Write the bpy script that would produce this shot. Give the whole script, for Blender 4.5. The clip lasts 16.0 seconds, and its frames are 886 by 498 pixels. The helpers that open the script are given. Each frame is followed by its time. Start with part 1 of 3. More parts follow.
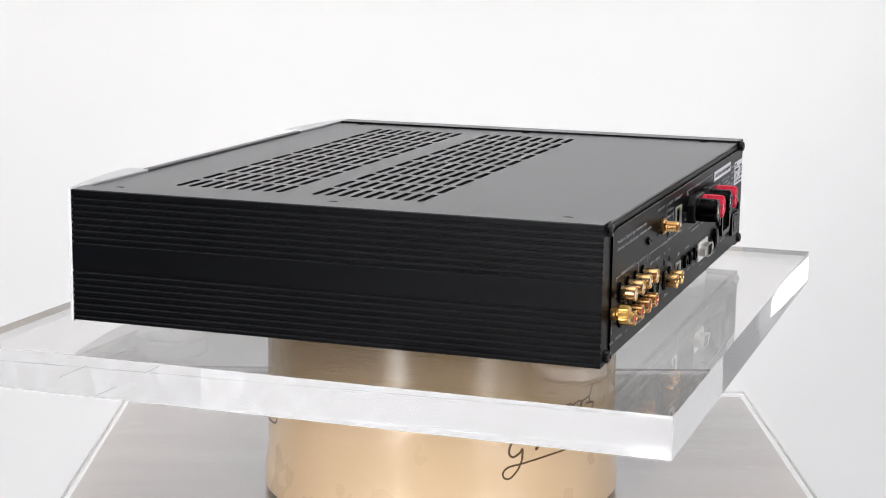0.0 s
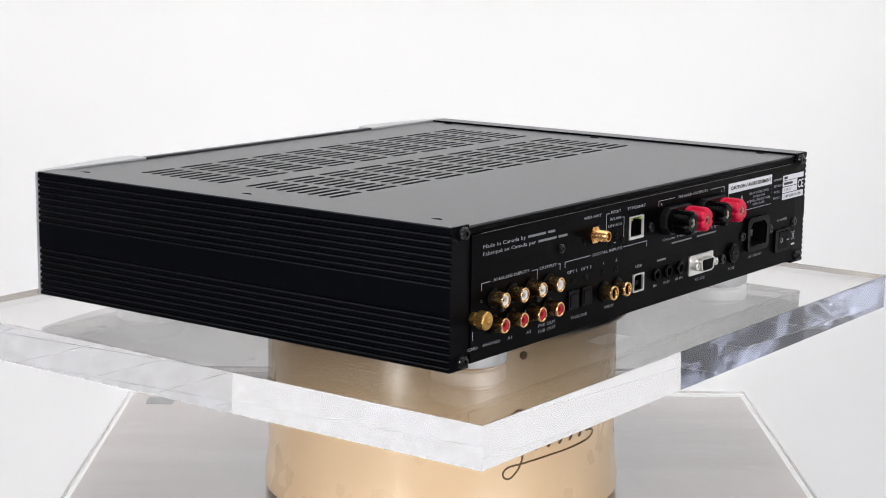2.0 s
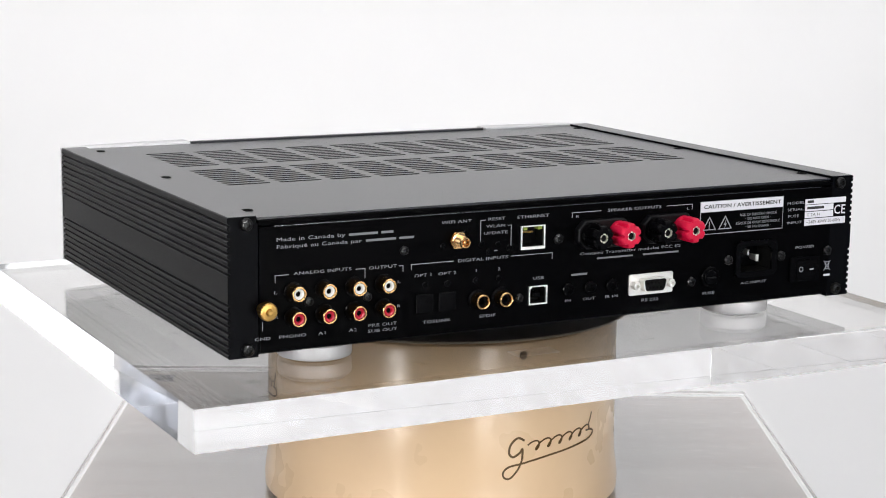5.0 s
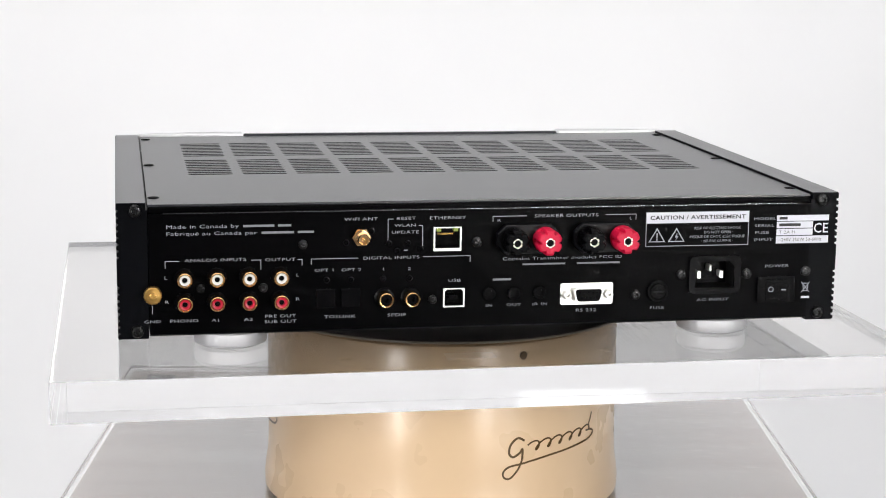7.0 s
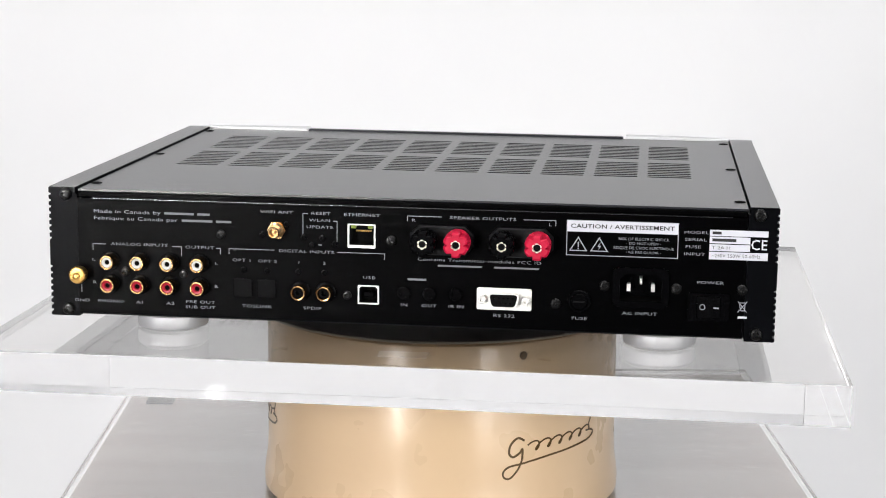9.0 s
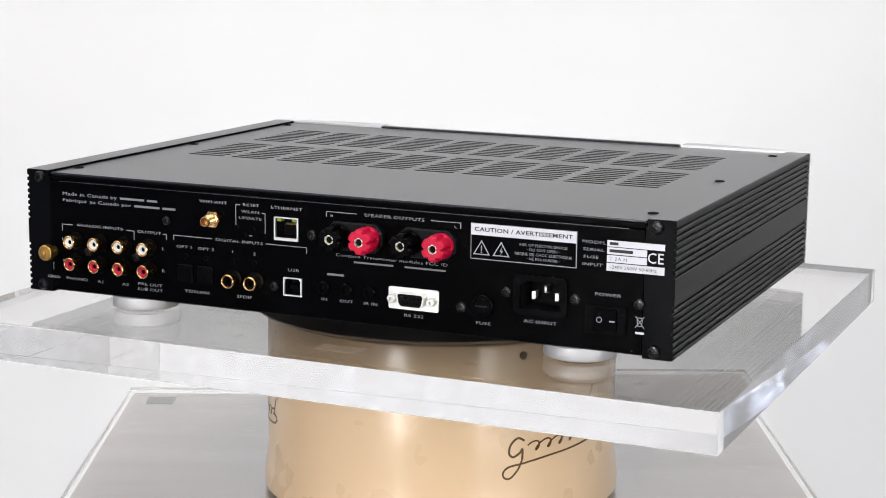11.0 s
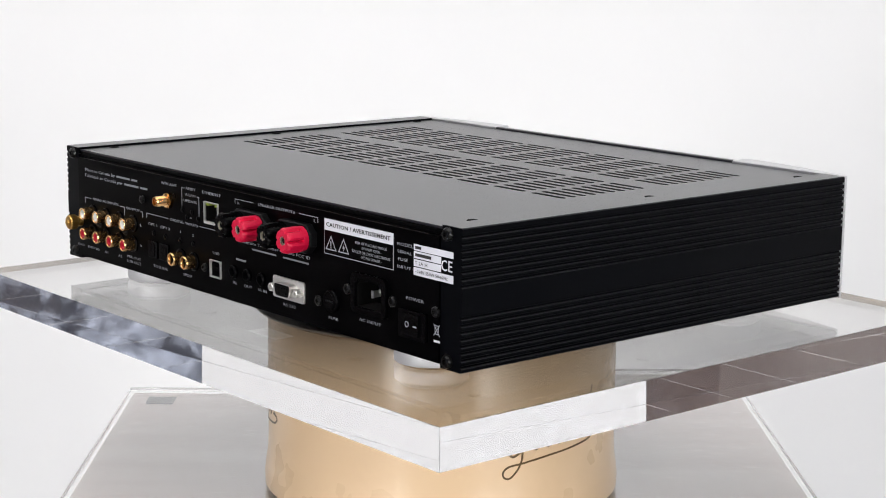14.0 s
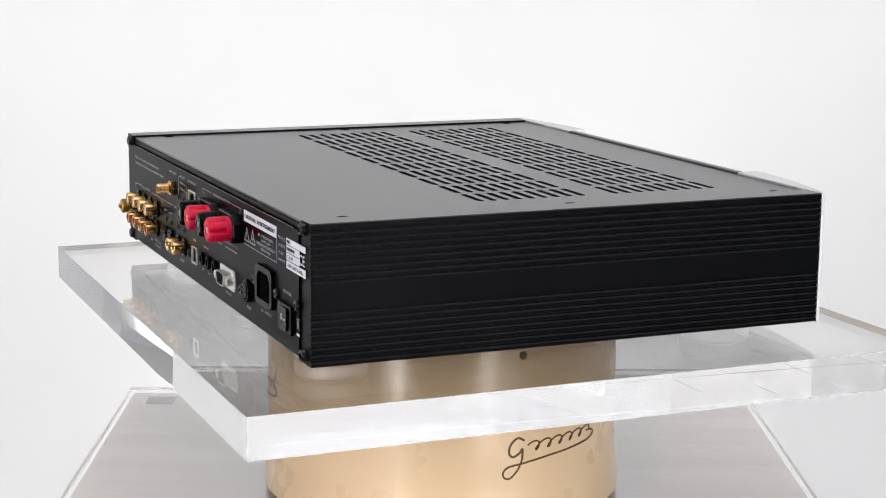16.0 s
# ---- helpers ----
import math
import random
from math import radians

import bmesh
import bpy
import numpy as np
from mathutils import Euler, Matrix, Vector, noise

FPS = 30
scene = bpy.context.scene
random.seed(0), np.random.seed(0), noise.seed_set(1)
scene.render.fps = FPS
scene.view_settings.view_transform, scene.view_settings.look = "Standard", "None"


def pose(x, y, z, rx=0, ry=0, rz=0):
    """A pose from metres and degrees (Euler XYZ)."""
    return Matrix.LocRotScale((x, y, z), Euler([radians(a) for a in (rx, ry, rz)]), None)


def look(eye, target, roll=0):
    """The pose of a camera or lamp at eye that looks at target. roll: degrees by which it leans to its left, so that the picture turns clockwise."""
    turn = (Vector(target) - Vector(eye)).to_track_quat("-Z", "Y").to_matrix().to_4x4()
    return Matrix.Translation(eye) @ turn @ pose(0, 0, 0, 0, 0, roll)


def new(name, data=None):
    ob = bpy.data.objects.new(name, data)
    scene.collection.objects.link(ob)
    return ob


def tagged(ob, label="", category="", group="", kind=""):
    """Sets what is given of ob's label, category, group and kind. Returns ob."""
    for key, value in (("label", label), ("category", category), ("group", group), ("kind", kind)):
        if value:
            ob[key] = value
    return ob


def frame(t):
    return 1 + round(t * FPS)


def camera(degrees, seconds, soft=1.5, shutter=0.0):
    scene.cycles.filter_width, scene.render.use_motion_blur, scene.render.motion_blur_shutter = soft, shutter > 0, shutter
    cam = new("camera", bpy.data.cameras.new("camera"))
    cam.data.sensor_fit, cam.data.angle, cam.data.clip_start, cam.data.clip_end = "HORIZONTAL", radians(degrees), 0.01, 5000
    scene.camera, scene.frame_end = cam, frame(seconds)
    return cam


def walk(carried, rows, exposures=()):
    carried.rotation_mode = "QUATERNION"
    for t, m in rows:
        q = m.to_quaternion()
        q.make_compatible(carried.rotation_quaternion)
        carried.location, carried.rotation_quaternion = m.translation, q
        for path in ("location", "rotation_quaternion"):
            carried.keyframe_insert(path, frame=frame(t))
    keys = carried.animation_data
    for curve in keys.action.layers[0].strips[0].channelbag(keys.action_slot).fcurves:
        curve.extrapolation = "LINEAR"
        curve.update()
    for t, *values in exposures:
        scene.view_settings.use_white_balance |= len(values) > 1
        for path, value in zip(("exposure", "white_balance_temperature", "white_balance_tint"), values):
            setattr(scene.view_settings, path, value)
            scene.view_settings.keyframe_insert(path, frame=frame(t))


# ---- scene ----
# ---- camera and walk ----
cam = camera(28.21, 16.0, soft=1.0)
CX, CY = 0.0028, 0.1647          # turntable axis in the amplifier's own plan
ZO = 1.044                       # underside of the amplifier's case
Z_SLAB = ZO - 0.0113             # top of the turning acrylic slab
SLAB_T = 0.0237
Z_PLATE = ZO - 0.144             # top of the acrylic plate that the drum stands on
EYE = (0.0, -1.1754, ZO + 0.2321)
AIM = (0.0, 0.0, ZO + 0.2321 - 1.1754 * math.tan(radians(10.35)))
walk(cam, [(0.0, look(EYE, AIM, 0.55)), (16.0, look(EYE, AIM, 0.55))])


LEAN = (0.15, 0.15)               # degrees by which the load leans on its axis


def angle_at(t):
    return 70.86 - 8.6277 * t


# ---- world, windows' light, added lamps, exposure ----
world = bpy.data.worlds.new("world")
scene.world = world
world.use_nodes = True
wn = world.node_tree.nodes
sky = wn.new("ShaderNodeTexSky")
sky.sky_type = "NISHITA"
sky.sun_disc = False
sky.sun_elevation, sky.sun_rotation = radians(40), radians(200)
wn["Background"].inputs["Strength"].default_value = 0.1
world.node_tree.links.new(sky.outputs[0], wn["Background"].inputs["Color"])
scene.view_settings.exposure = -0.40
scene.cycles.max_bounces, scene.cycles.transmission_bounces, scene.cycles.glossy_bounces = 24, 24, 12
scene.cycles.caustics_refractive = False

ROOM_X, ROOM_Y0, ROOM_Y1, ROOM_H = 2.6, -3.4, 1.9, 2.75


def area_lamp(name, eye, target, sx, sy, watts, color=(1, 1, 1)):
    d = bpy.data.lights.new(name, "AREA")
    d.shape, d.size, d.size_y, d.energy, d.color = "RECTANGLE", sx, sy, watts, color
    ob = new(name, d)
    ob.matrix_world = look(eye, target)
    return tagged(ob, "area lamp of a window, the added door or the added ceiling panel", "window light", kind="structure")


WIN_BACK = [(-1.75, 0.62), (1.85, 0.62)]     # centre and width of the two tall windows behind the camera
WHITE_E = -0.22              # where it ends on the east wall
FILL_EAST = -2.78            # middle of the unseen glazed door added in the east wall for fill light
WHITE_W = 1.10               # where the white display bay ends on the west wall
area_lamp("window_light_1", (WIN_BACK[0][0], ROOM_Y0 - 0.06, 1.5), (WIN_BACK[0][0], 0, 1.5), 0.60, 1.9, 160, (1.0, 0.985, 0.970))
area_lamp("window_light_2", (WIN_BACK[1][0], ROOM_Y0 - 0.06, 1.5), (WIN_BACK[1][0], 0, 1.5), 0.60, 1.9, 104, (1.0, 0.985, 0.970))
# added fill for the right of wall and drum, set in a made-up door
area_lamp("east_fill_lamp", (ROOM_X + 0.06, FILL_EAST, 1.2), (0, FILL_EAST, 1.2), 1.05, 2.2, 30, (0.95, 0.98, 1.0))
# overhead lamp added to light the white wall evenly, its fitting is unseen
area_lamp("added_ceiling_lamp", (-0.10, -0.35, ROOM_H - 0.035), (-0.10, -0.35, 0), 3.4, 1.3, 28, (1, 0.99, 0.985))


# ---- materials ----
def mat(name, color, rough=0.5, metal=0.0, var=0.08, scale=40.0, bump=0.0, bump_scale=400.0, rough_var=0.05, stretch=(1, 1, 1), **extra):
    m = bpy.data.materials.new(name)
    m.use_nodes = True
    nt, b = m.node_tree, m.node_tree.nodes["Principled BSDF"]
    tc, mp = nt.nodes.new("ShaderNodeTexCoord"), nt.nodes.new("ShaderNodeMapping")
    mp.inputs["Scale"].default_value = stretch
    nt.links.new(tc.outputs["Object"], mp.inputs["Vector"])
    n1, n2 = nt.nodes.new("ShaderNodeTexNoise"), nt.nodes.new("ShaderNodeTexNoise")
    n1.inputs["Scale"].default_value, n1.inputs["Detail"].default_value = scale, 6
    n2.inputs["Scale"].default_value, n2.inputs["Detail"].default_value = bump_scale, 3
    for n in (n1, n2):
        nt.links.new(mp.outputs[0], n.inputs["Vector"])
    ramp = nt.nodes.new("ShaderNodeMix")
    ramp.data_type = "RGBA"
    ramp.inputs[6].default_value = (*[max(0, c * (1 - var)) for c in color], 1)
    ramp.inputs[7].default_value = (*[min(1, c * (1 + var)) for c in color], 1)
    nt.links.new(n1.outputs["Fac"], ramp.inputs[0])
    nt.links.new(ramp.outputs[2], b.inputs["Base Color"])
    mr = nt.nodes.new("ShaderNodeMapRange")
    mr.inputs[3].default_value, mr.inputs[4].default_value = max(0.02, rough - rough_var), min(1, rough + rough_var)
    nt.links.new(n2.outputs["Fac"], mr.inputs[0])
    nt.links.new(mr.outputs[0], b.inputs["Roughness"])
    b.inputs["Metallic"].default_value = metal
    if bump:
        bp = nt.nodes.new("ShaderNodeBump")
        bp.inputs["Strength"].default_value, bp.inputs["Distance"].default_value = bump, 0.04 / bump_scale if bump_scale < 100 else 0.0001
        nt.links.new(n2.outputs["Fac"], bp.inputs["Height"])
        nt.links.new(bp.outputs[0], b.inputs["Normal"])
    for key, value in extra.items():
        b.inputs[key.replace("_", " ")].default_value = value
    return m


def mottled(name, dark, light, scale):
    """Clouded polished stone in broken patches: dark veins, and light ones that paint its bluish sheen."""
    m = mat(name, dark, 0.5)
    nt = m.node_tree
    b = nt.nodes["Principled BSDF"]
    tc, n, v = nt.nodes.new("ShaderNodeTexCoord"), nt.nodes.new("ShaderNodeTexNoise"), nt.nodes.new("ShaderNodeValToRGB")
    n.inputs["Scale"].default_value, n.inputs["Detail"].default_value = scale, 9
    n.inputs["Roughness"].default_value, n.inputs["Distortion"].default_value = 0.66, 0.35
    v.color_ramp.elements[0].position, v.color_ramp.elements[1].position = 0.45, 0.64
    v.color_ramp.elements[0].color, v.color_ramp.elements[1].color = (*dark, 1), (*light, 1)
    nt.links.new(tc.outputs["Object"], n.inputs["Vector"])
    nt.links.new(n.outputs["Fac"], v.inputs[0])
    nt.links.new(v.outputs[0], b.inputs["Base Color"])
    return m


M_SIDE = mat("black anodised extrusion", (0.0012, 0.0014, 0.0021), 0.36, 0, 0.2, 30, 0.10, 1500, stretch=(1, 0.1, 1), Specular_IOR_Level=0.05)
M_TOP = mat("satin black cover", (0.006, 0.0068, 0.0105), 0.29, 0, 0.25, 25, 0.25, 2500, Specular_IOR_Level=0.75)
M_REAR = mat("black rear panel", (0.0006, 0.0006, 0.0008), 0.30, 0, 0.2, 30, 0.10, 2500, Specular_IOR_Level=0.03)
# lighter black for up-facing rib edges: the highlight from above put into colour
M_RIB_GLINT = mat("black rib edge with painted glint", (0.0045, 0.0048, 0.0065), 0.32, 0, 0.2, 60, 0.05, 1500, Specular_IOR_Level=0.16)
M_DARK = mat("dark interior", (0.002, 0.002, 0.002), 0.8, Specular_IOR_Level=0.1)
M_PLASTIC = mat("black plastic", (0.0012, 0.0012, 0.0015), 0.26, 0, 0.2, 60, 0.05, 1500, Specular_IOR_Level=0.06)
M_GREYPL = mat("dark grey plastic", (0.0026, 0.0026, 0.0032), 0.38, 0, 0.2, 60, 0.05, 1500, Specular_IOR_Level=0.16)
M_RED = mat("red plastic", (0.52, 0.002, 0.036), 0.46, 0, 0.12, 80, 0.03, 1200, Specular_IOR_Level=0.3)
M_GOLD = mat("gold plating", (0.72, 0.45, 0.20), 0.20, 1.0, 0.12, 120, 0.05, 900)
M_BRASS = mat("brass", (0.52, 0.31, 0.09), 0.30, 1.0, 0.15, 120, 0.08, 900)
M_TIN = mat("tinned plate", (0.80, 0.79, 0.76), 0.44, 1.0, 0.14, 140, 0.06, 900)
M_NICKEL = mat("warm nickel plating", (0.86, 0.80, 0.68), 0.40, 1.0, 0.1, 140, 0.05, 900)
M_ALU = mat("satin aluminium", (0.70, 0.70, 0.71), 0.58, 0.65, 0.05, 60, 0.05, 1200)
# metal grey puts the window glint of a glossy black edge into the colour
M_PANEL_GLINT = mat("panel edge glint", (0.22, 0.22, 0.23), 0.22, 1.0, 0.1, 60, 0.04, 1200)
M_SILVER = mat("silver anodised fascia", (0.68, 0.68, 0.69), 0.48, 1.0, 0.04, 60, 0.04, 1200)
M_SCREW = mat("black screw steel", (0.002, 0.002, 0.002), 0.28, 0.0, 0.2, 200, 0.05, 900, Specular_IOR_Level=0.35)
M_PRINT = mat("white print", (0.36, 0.37, 0.41), 0.6, 0, 0.04, 300)
M_FAINT = mat("grey white print", (0.20, 0.205, 0.22), 0.6, 0, 0.04, 300)
M_WHITE = mat("white label", (0.70, 0.70, 0.75), 0.5, 0, 0.03, 200)
M_INK = mat("black ink", (0.015, 0.015, 0.015), 0.6, 0, 0.1, 300)
M_RCAW = mat("white jack insert", (0.78, 0.77, 0.74), 0.4, 0, 0.04, 200)
M_RCAR = mat("red jack insert", (0.46, 0.004, 0.026), 0.35, 0, 0.08, 200)
M_GREEN = mat("yellow green lens", (0.20, 0.26, 0.03), 0.3)
M_CREAM = mat("cream enamel", (0.84, 0.605, 0.37), 0.28, 0, 0.05, 9, 0.9, 22, 0.05, Coat_Weight=0.25, Coat_Roughness=0.16)


def specks(m, color, scale, least):
    """Small chips and stains scattered over a painted surface."""
    nt = m.node_tree
    b = nt.nodes["Principled BSDF"]
    under = b.inputs["Base Color"].links[0].from_socket
    tc, n, r, mix = [nt.nodes.new("ShaderNode" + k) for k in ("TexCoord", "TexNoise", "MapRange", "Mix")]
    n.inputs["Scale"].default_value, n.inputs["Detail"].default_value, n.inputs["Roughness"].default_value = scale, 4, 0.7
    r.inputs[1].default_value, r.inputs[2].default_value = least, least + 0.05
    mix.data_type = "RGBA"
    mix.inputs[7].default_value = (*color, 1)
    nt.links.new(tc.outputs["Object"], n.inputs["Vector"])
    nt.links.new(n.outputs["Fac"], r.inputs[0])
    nt.links.new(r.outputs[0], mix.inputs[0])
    nt.links.new(under, mix.inputs[6])
    nt.links.new(mix.outputs[2], b.inputs["Base Color"])


specks(M_CREAM, (0.34, 0.23, 0.13), 300.0, 0.80)
M_GOLDINK = mat("dark gold print", (0.10, 0.052, 0.010), 0.40, 0, 0.15, 200)
M_PLATTER = mat("grey brown platter", (0.34, 0.29, 0.22), 0.35, 0.0, 0.25, 18, 0.05, 600)
M_UNDER = mat("dull zinc plate", (0.10, 0.10, 0.10), 0.5, 0.3, 0.1, 30, 0.05, 600)
M_RUBBER = mat("black rubber", (0.012, 0.012, 0.012), 0.7)
M_BOARD = mat("pale grey brushed board", (0.93, 0.71, 0.645), 0.26, 0.0, 0.24, 14, 0.10, 260, stretch=(0.25, 2.5, 1), Specular_IOR_Level=0.6)
M_WALL = mat("white wall paint", (0.86, 0.86, 0.86), 0.75, 0, 0.012, 1.5, 0.05, 120)
M_CEIL = mat("white ceiling paint", (0.86, 0.86, 0.86), 0.8, 0, 0.01, 2, 0.04, 120)
# unlit room behind the camera put into a dark colour, keeps black reflections dark
M_UNLIT = mat("dark colour of the unlit room", (0.14, 0.14, 0.165), 0.6, 0, 0.85, 1.6, 0.08, 80)
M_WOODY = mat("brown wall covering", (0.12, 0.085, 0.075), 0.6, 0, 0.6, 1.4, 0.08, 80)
# bluish window sheen of a polished stone floor put into wall colour
M_BLUE_SHEEN = mottled("clouded stone with painted blue sheen", (0.012, 0.016, 0.032), (0.56, 0.62, 0.82), 9.0)
M_PALE_SHEEN = mottled("clouded stone with painted pale sheen", (0.030, 0.038, 0.060), (0.62, 0.68, 0.82), 7.0)
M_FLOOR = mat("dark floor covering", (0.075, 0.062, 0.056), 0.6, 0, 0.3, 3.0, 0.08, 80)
M_FRAME = mat("white window frame", (0.8, 0.8, 0.8), 0.4, 0, 0.03, 20)


def glass(name, color, ior, rough=0.0):
    m = bpy.data.materials.new(name)
    m.use_nodes = True
    b = m.node_tree.nodes["Principled BSDF"]
    b.inputs["Base Color"].default_value = (*color, 1)
    b.inputs["Transmission Weight"].default_value = 1.0
    b.inputs["IOR"].default_value, b.inputs["Roughness"].default_value = ior, rough
    return m


# grey tint stands in for the shade on the drum seen through the slab
M_ACRYL_SHADED = glass("clear acrylic with shade tint", (0.80, 0.795, 0.79), 1.49)
M_POLISHED = glass("polished acrylic edge", (0.95, 0.95, 0.955), 1.49)
M_PLATE = glass("clear acrylic with shade tint sheet", (0.985, 0.985, 0.985), 1.49)
M_SAWN = glass("sawn acrylic edge", (0.93, 0.93, 0.94), 1.49, 0.55)
M_PANE = glass("window glass", (0.98, 0.99, 0.99), 1.45)


# ---- mesh helpers ----
def part(name, bm, material, parent=None, label="", smooth=False, weld=True):
    if weld:
        bmesh.ops.remove_doubles(bm, verts=bm.verts, dist=1e-6)
    bmesh.ops.recalc_face_normals(bm, faces=bm.faces)
    me = bpy.data.meshes.new(name)
    bm.to_mesh(me)
    bm.free()
    if smooth:
        me.polygons.foreach_set("use_smooth", [True] * len(me.polygons))
        me.set_sharp_from_angle(angle=radians(35))
    me.materials.append(material)
    ob = new(name, me)
    if parent:
        ob.parent = parent
    return tagged(ob, label)


def box(bm, x0, x1, y0, y1, z0, z1, bevel=0.0, seg=1, m=None):
    r = bmesh.ops.create_cube(bm, size=1.0)
    vs = r["verts"]
    for v in vs:
        v.co = Vector((x0 + (v.co.x + 0.5) * (x1 - x0), y0 + (v.co.y + 0.5) * (y1 - y0), z0 + (v.co.z + 0.5) * (z1 - z0)))
        if m:
            v.co = m @ v.co
    if bevel:
        es = list({e for v in vs for e in v.link_edges})
        bmesh.ops.bevel(bm, geom=es, offset=bevel, segments=seg, profile=0.5, affect="EDGES", clamp_overlap=True)
    return bm


def boxed(*a, **k):
    return box(bmesh.new(), *a, **k)


def ring(bm, pts):
    return [bm.verts.new(p) for p in pts]


def bridge(bm, a, b):
    n = len(a)
    for i in range(n):
        bm.faces.new((a[i], a[(i + 1) % n], b[(i + 1) % n], b[i]))


def lathe(bm, prof, n, m):
    """Revolve a profile of (radius, height) round the local z axis, set out by m; radius 0 closes an end."""
    last = None
    for r, h in prof:
        if r <= 0:
            cur = [bm.verts.new(m @ Vector((0, 0, h)))]
        else:
            cur = ring(bm, [m @ Vector((r * math.cos(2 * math.pi * i / n), r * math.sin(2 * math.pi * i / n), h)) for i in range(n)])
        if last:
            if len(last) == 1 and len(cur) > 1:
                for i in range(n):
                    bm.faces.new((last[0], cur[i], cur[(i + 1) % n]))
            elif len(cur) == 1 and len(last) > 1:
                for i in range(n):
                    bm.faces.new((last[i], last[(i + 1) % n], cur[0]))
            elif len(cur) > 1:
                bridge(bm, last, cur)
        last = cur
    return bm


def loft(bm, loops, m, cap0=True, cap1=True):
    """Skin between loops, each a height and a list of (x, y)."""
    rings = [ring(bm, [m @ Vector((x, y, h)) for x, y in pts]) for h, pts in loops]
    for a, b in zip(rings, rings[1:]):
        bridge(bm, a, b)
    if cap0:
        bm.faces.new(rings[0])
    if cap1:
        bm.faces.new(rings[-1])
    return bm


def rrect(w, h, r, n=4):
    pts = []
    for cx, cy, a in ((w / 2 - r, h / 2 - r, 0), (-w / 2 + r, h / 2 - r, 90), (-w / 2 + r, -h / 2 + r, 180), (w / 2 - r, -h / 2 + r, 270)):
        for i in range(n + 1):
            t = radians(a + 90 * i / n)
            pts.append((cx + r * math.cos(t), cy + r * math.sin(t)))
    return pts


def pierced(bm, outer, holes, z_top, z_bot, m):
    """A flat sheet with openings that go right through it."""
    from mathutils.geometry import tessellate_polygon
    loops = [outer] + holes
    flat = [p for l in loops for p in l]
    tris = tessellate_polygon([[Vector((x, y, 0)) for x, y in l] for l in loops])
    for z in (z_top, z_bot):
        vs = [bm.verts.new(m @ Vector((x, y, z))) for x, y in flat]
        for t in tris:
            if len(set(t)) == 3:
                bm.faces.new([vs[i] for i in t])
    for l in loops:
        bridge(bm, ring(bm, [m @ Vector((x, y, z_top)) for x, y in l]), ring(bm, [m @ Vector((x, y, z_bot)) for x, y in l]))
    return bm


def A(x, y, z):
    """From the amplifier's drawing (rear face y = 0, underside z = 0, middle x = 0) to its turning space."""
    return Vector((x - CX, y - CY, z + 0.0113))


def on_rear(x, z, y=0.0):
    """A frame on the rear panel at x, z: local x to the viewer's right, local y up, local z outwards."""
    return Matrix.Translation(A(x, y, z)) @ pose(0, 0, 0, 90)


def flat_text(name, body, x, z, size, parent, material=None, stretch=1.2, align="CENTER", lift=0.0012, m=None, label="", spread=1.05, weight=-0.00003):
    c = bpy.data.curves.new(name, "FONT")
    c.body, c.size, c.align_x, c.align_y, c.extrude, c.resolution_u = body, size, align, "CENTER", 0.00004, 2
    c.space_character, c.offset = spread, weight
    tmp = new("lettering_source", c)
    dg = bpy.context.evaluated_depsgraph_get()
    me = bpy.data.meshes.new_from_object(tmp.evaluated_get(dg), depsgraph=dg)
    bpy.data.objects.remove(tmp)
    bpy.data.curves.remove(c)
    me.transform((m or on_rear(x, z, -lift)) @ Matrix.Diagonal((stretch, 1, 1, 1)))
    me.materials.clear()
    me.materials.append(material or M_PRINT)
    ob = new(name, me)
    ob.parent = parent
    return tagged(ob, label)


def bars(name, rects, material, parent, lift=0.0012, label=""):
    """Thin printed strokes on the rear panel: each x0, x1, z0, z1 in millimetres."""
    for x0, x1, z0, z1 in rects:
        a, b = A(x0 / 1000, -lift - 0.00005, z0 / 1000), A(x1 / 1000, -lift + 0.00005, z1 / 1000)
        part(name, boxed(a.x, b.x, a.y, b.y, a.z, b.z), material, parent, label)


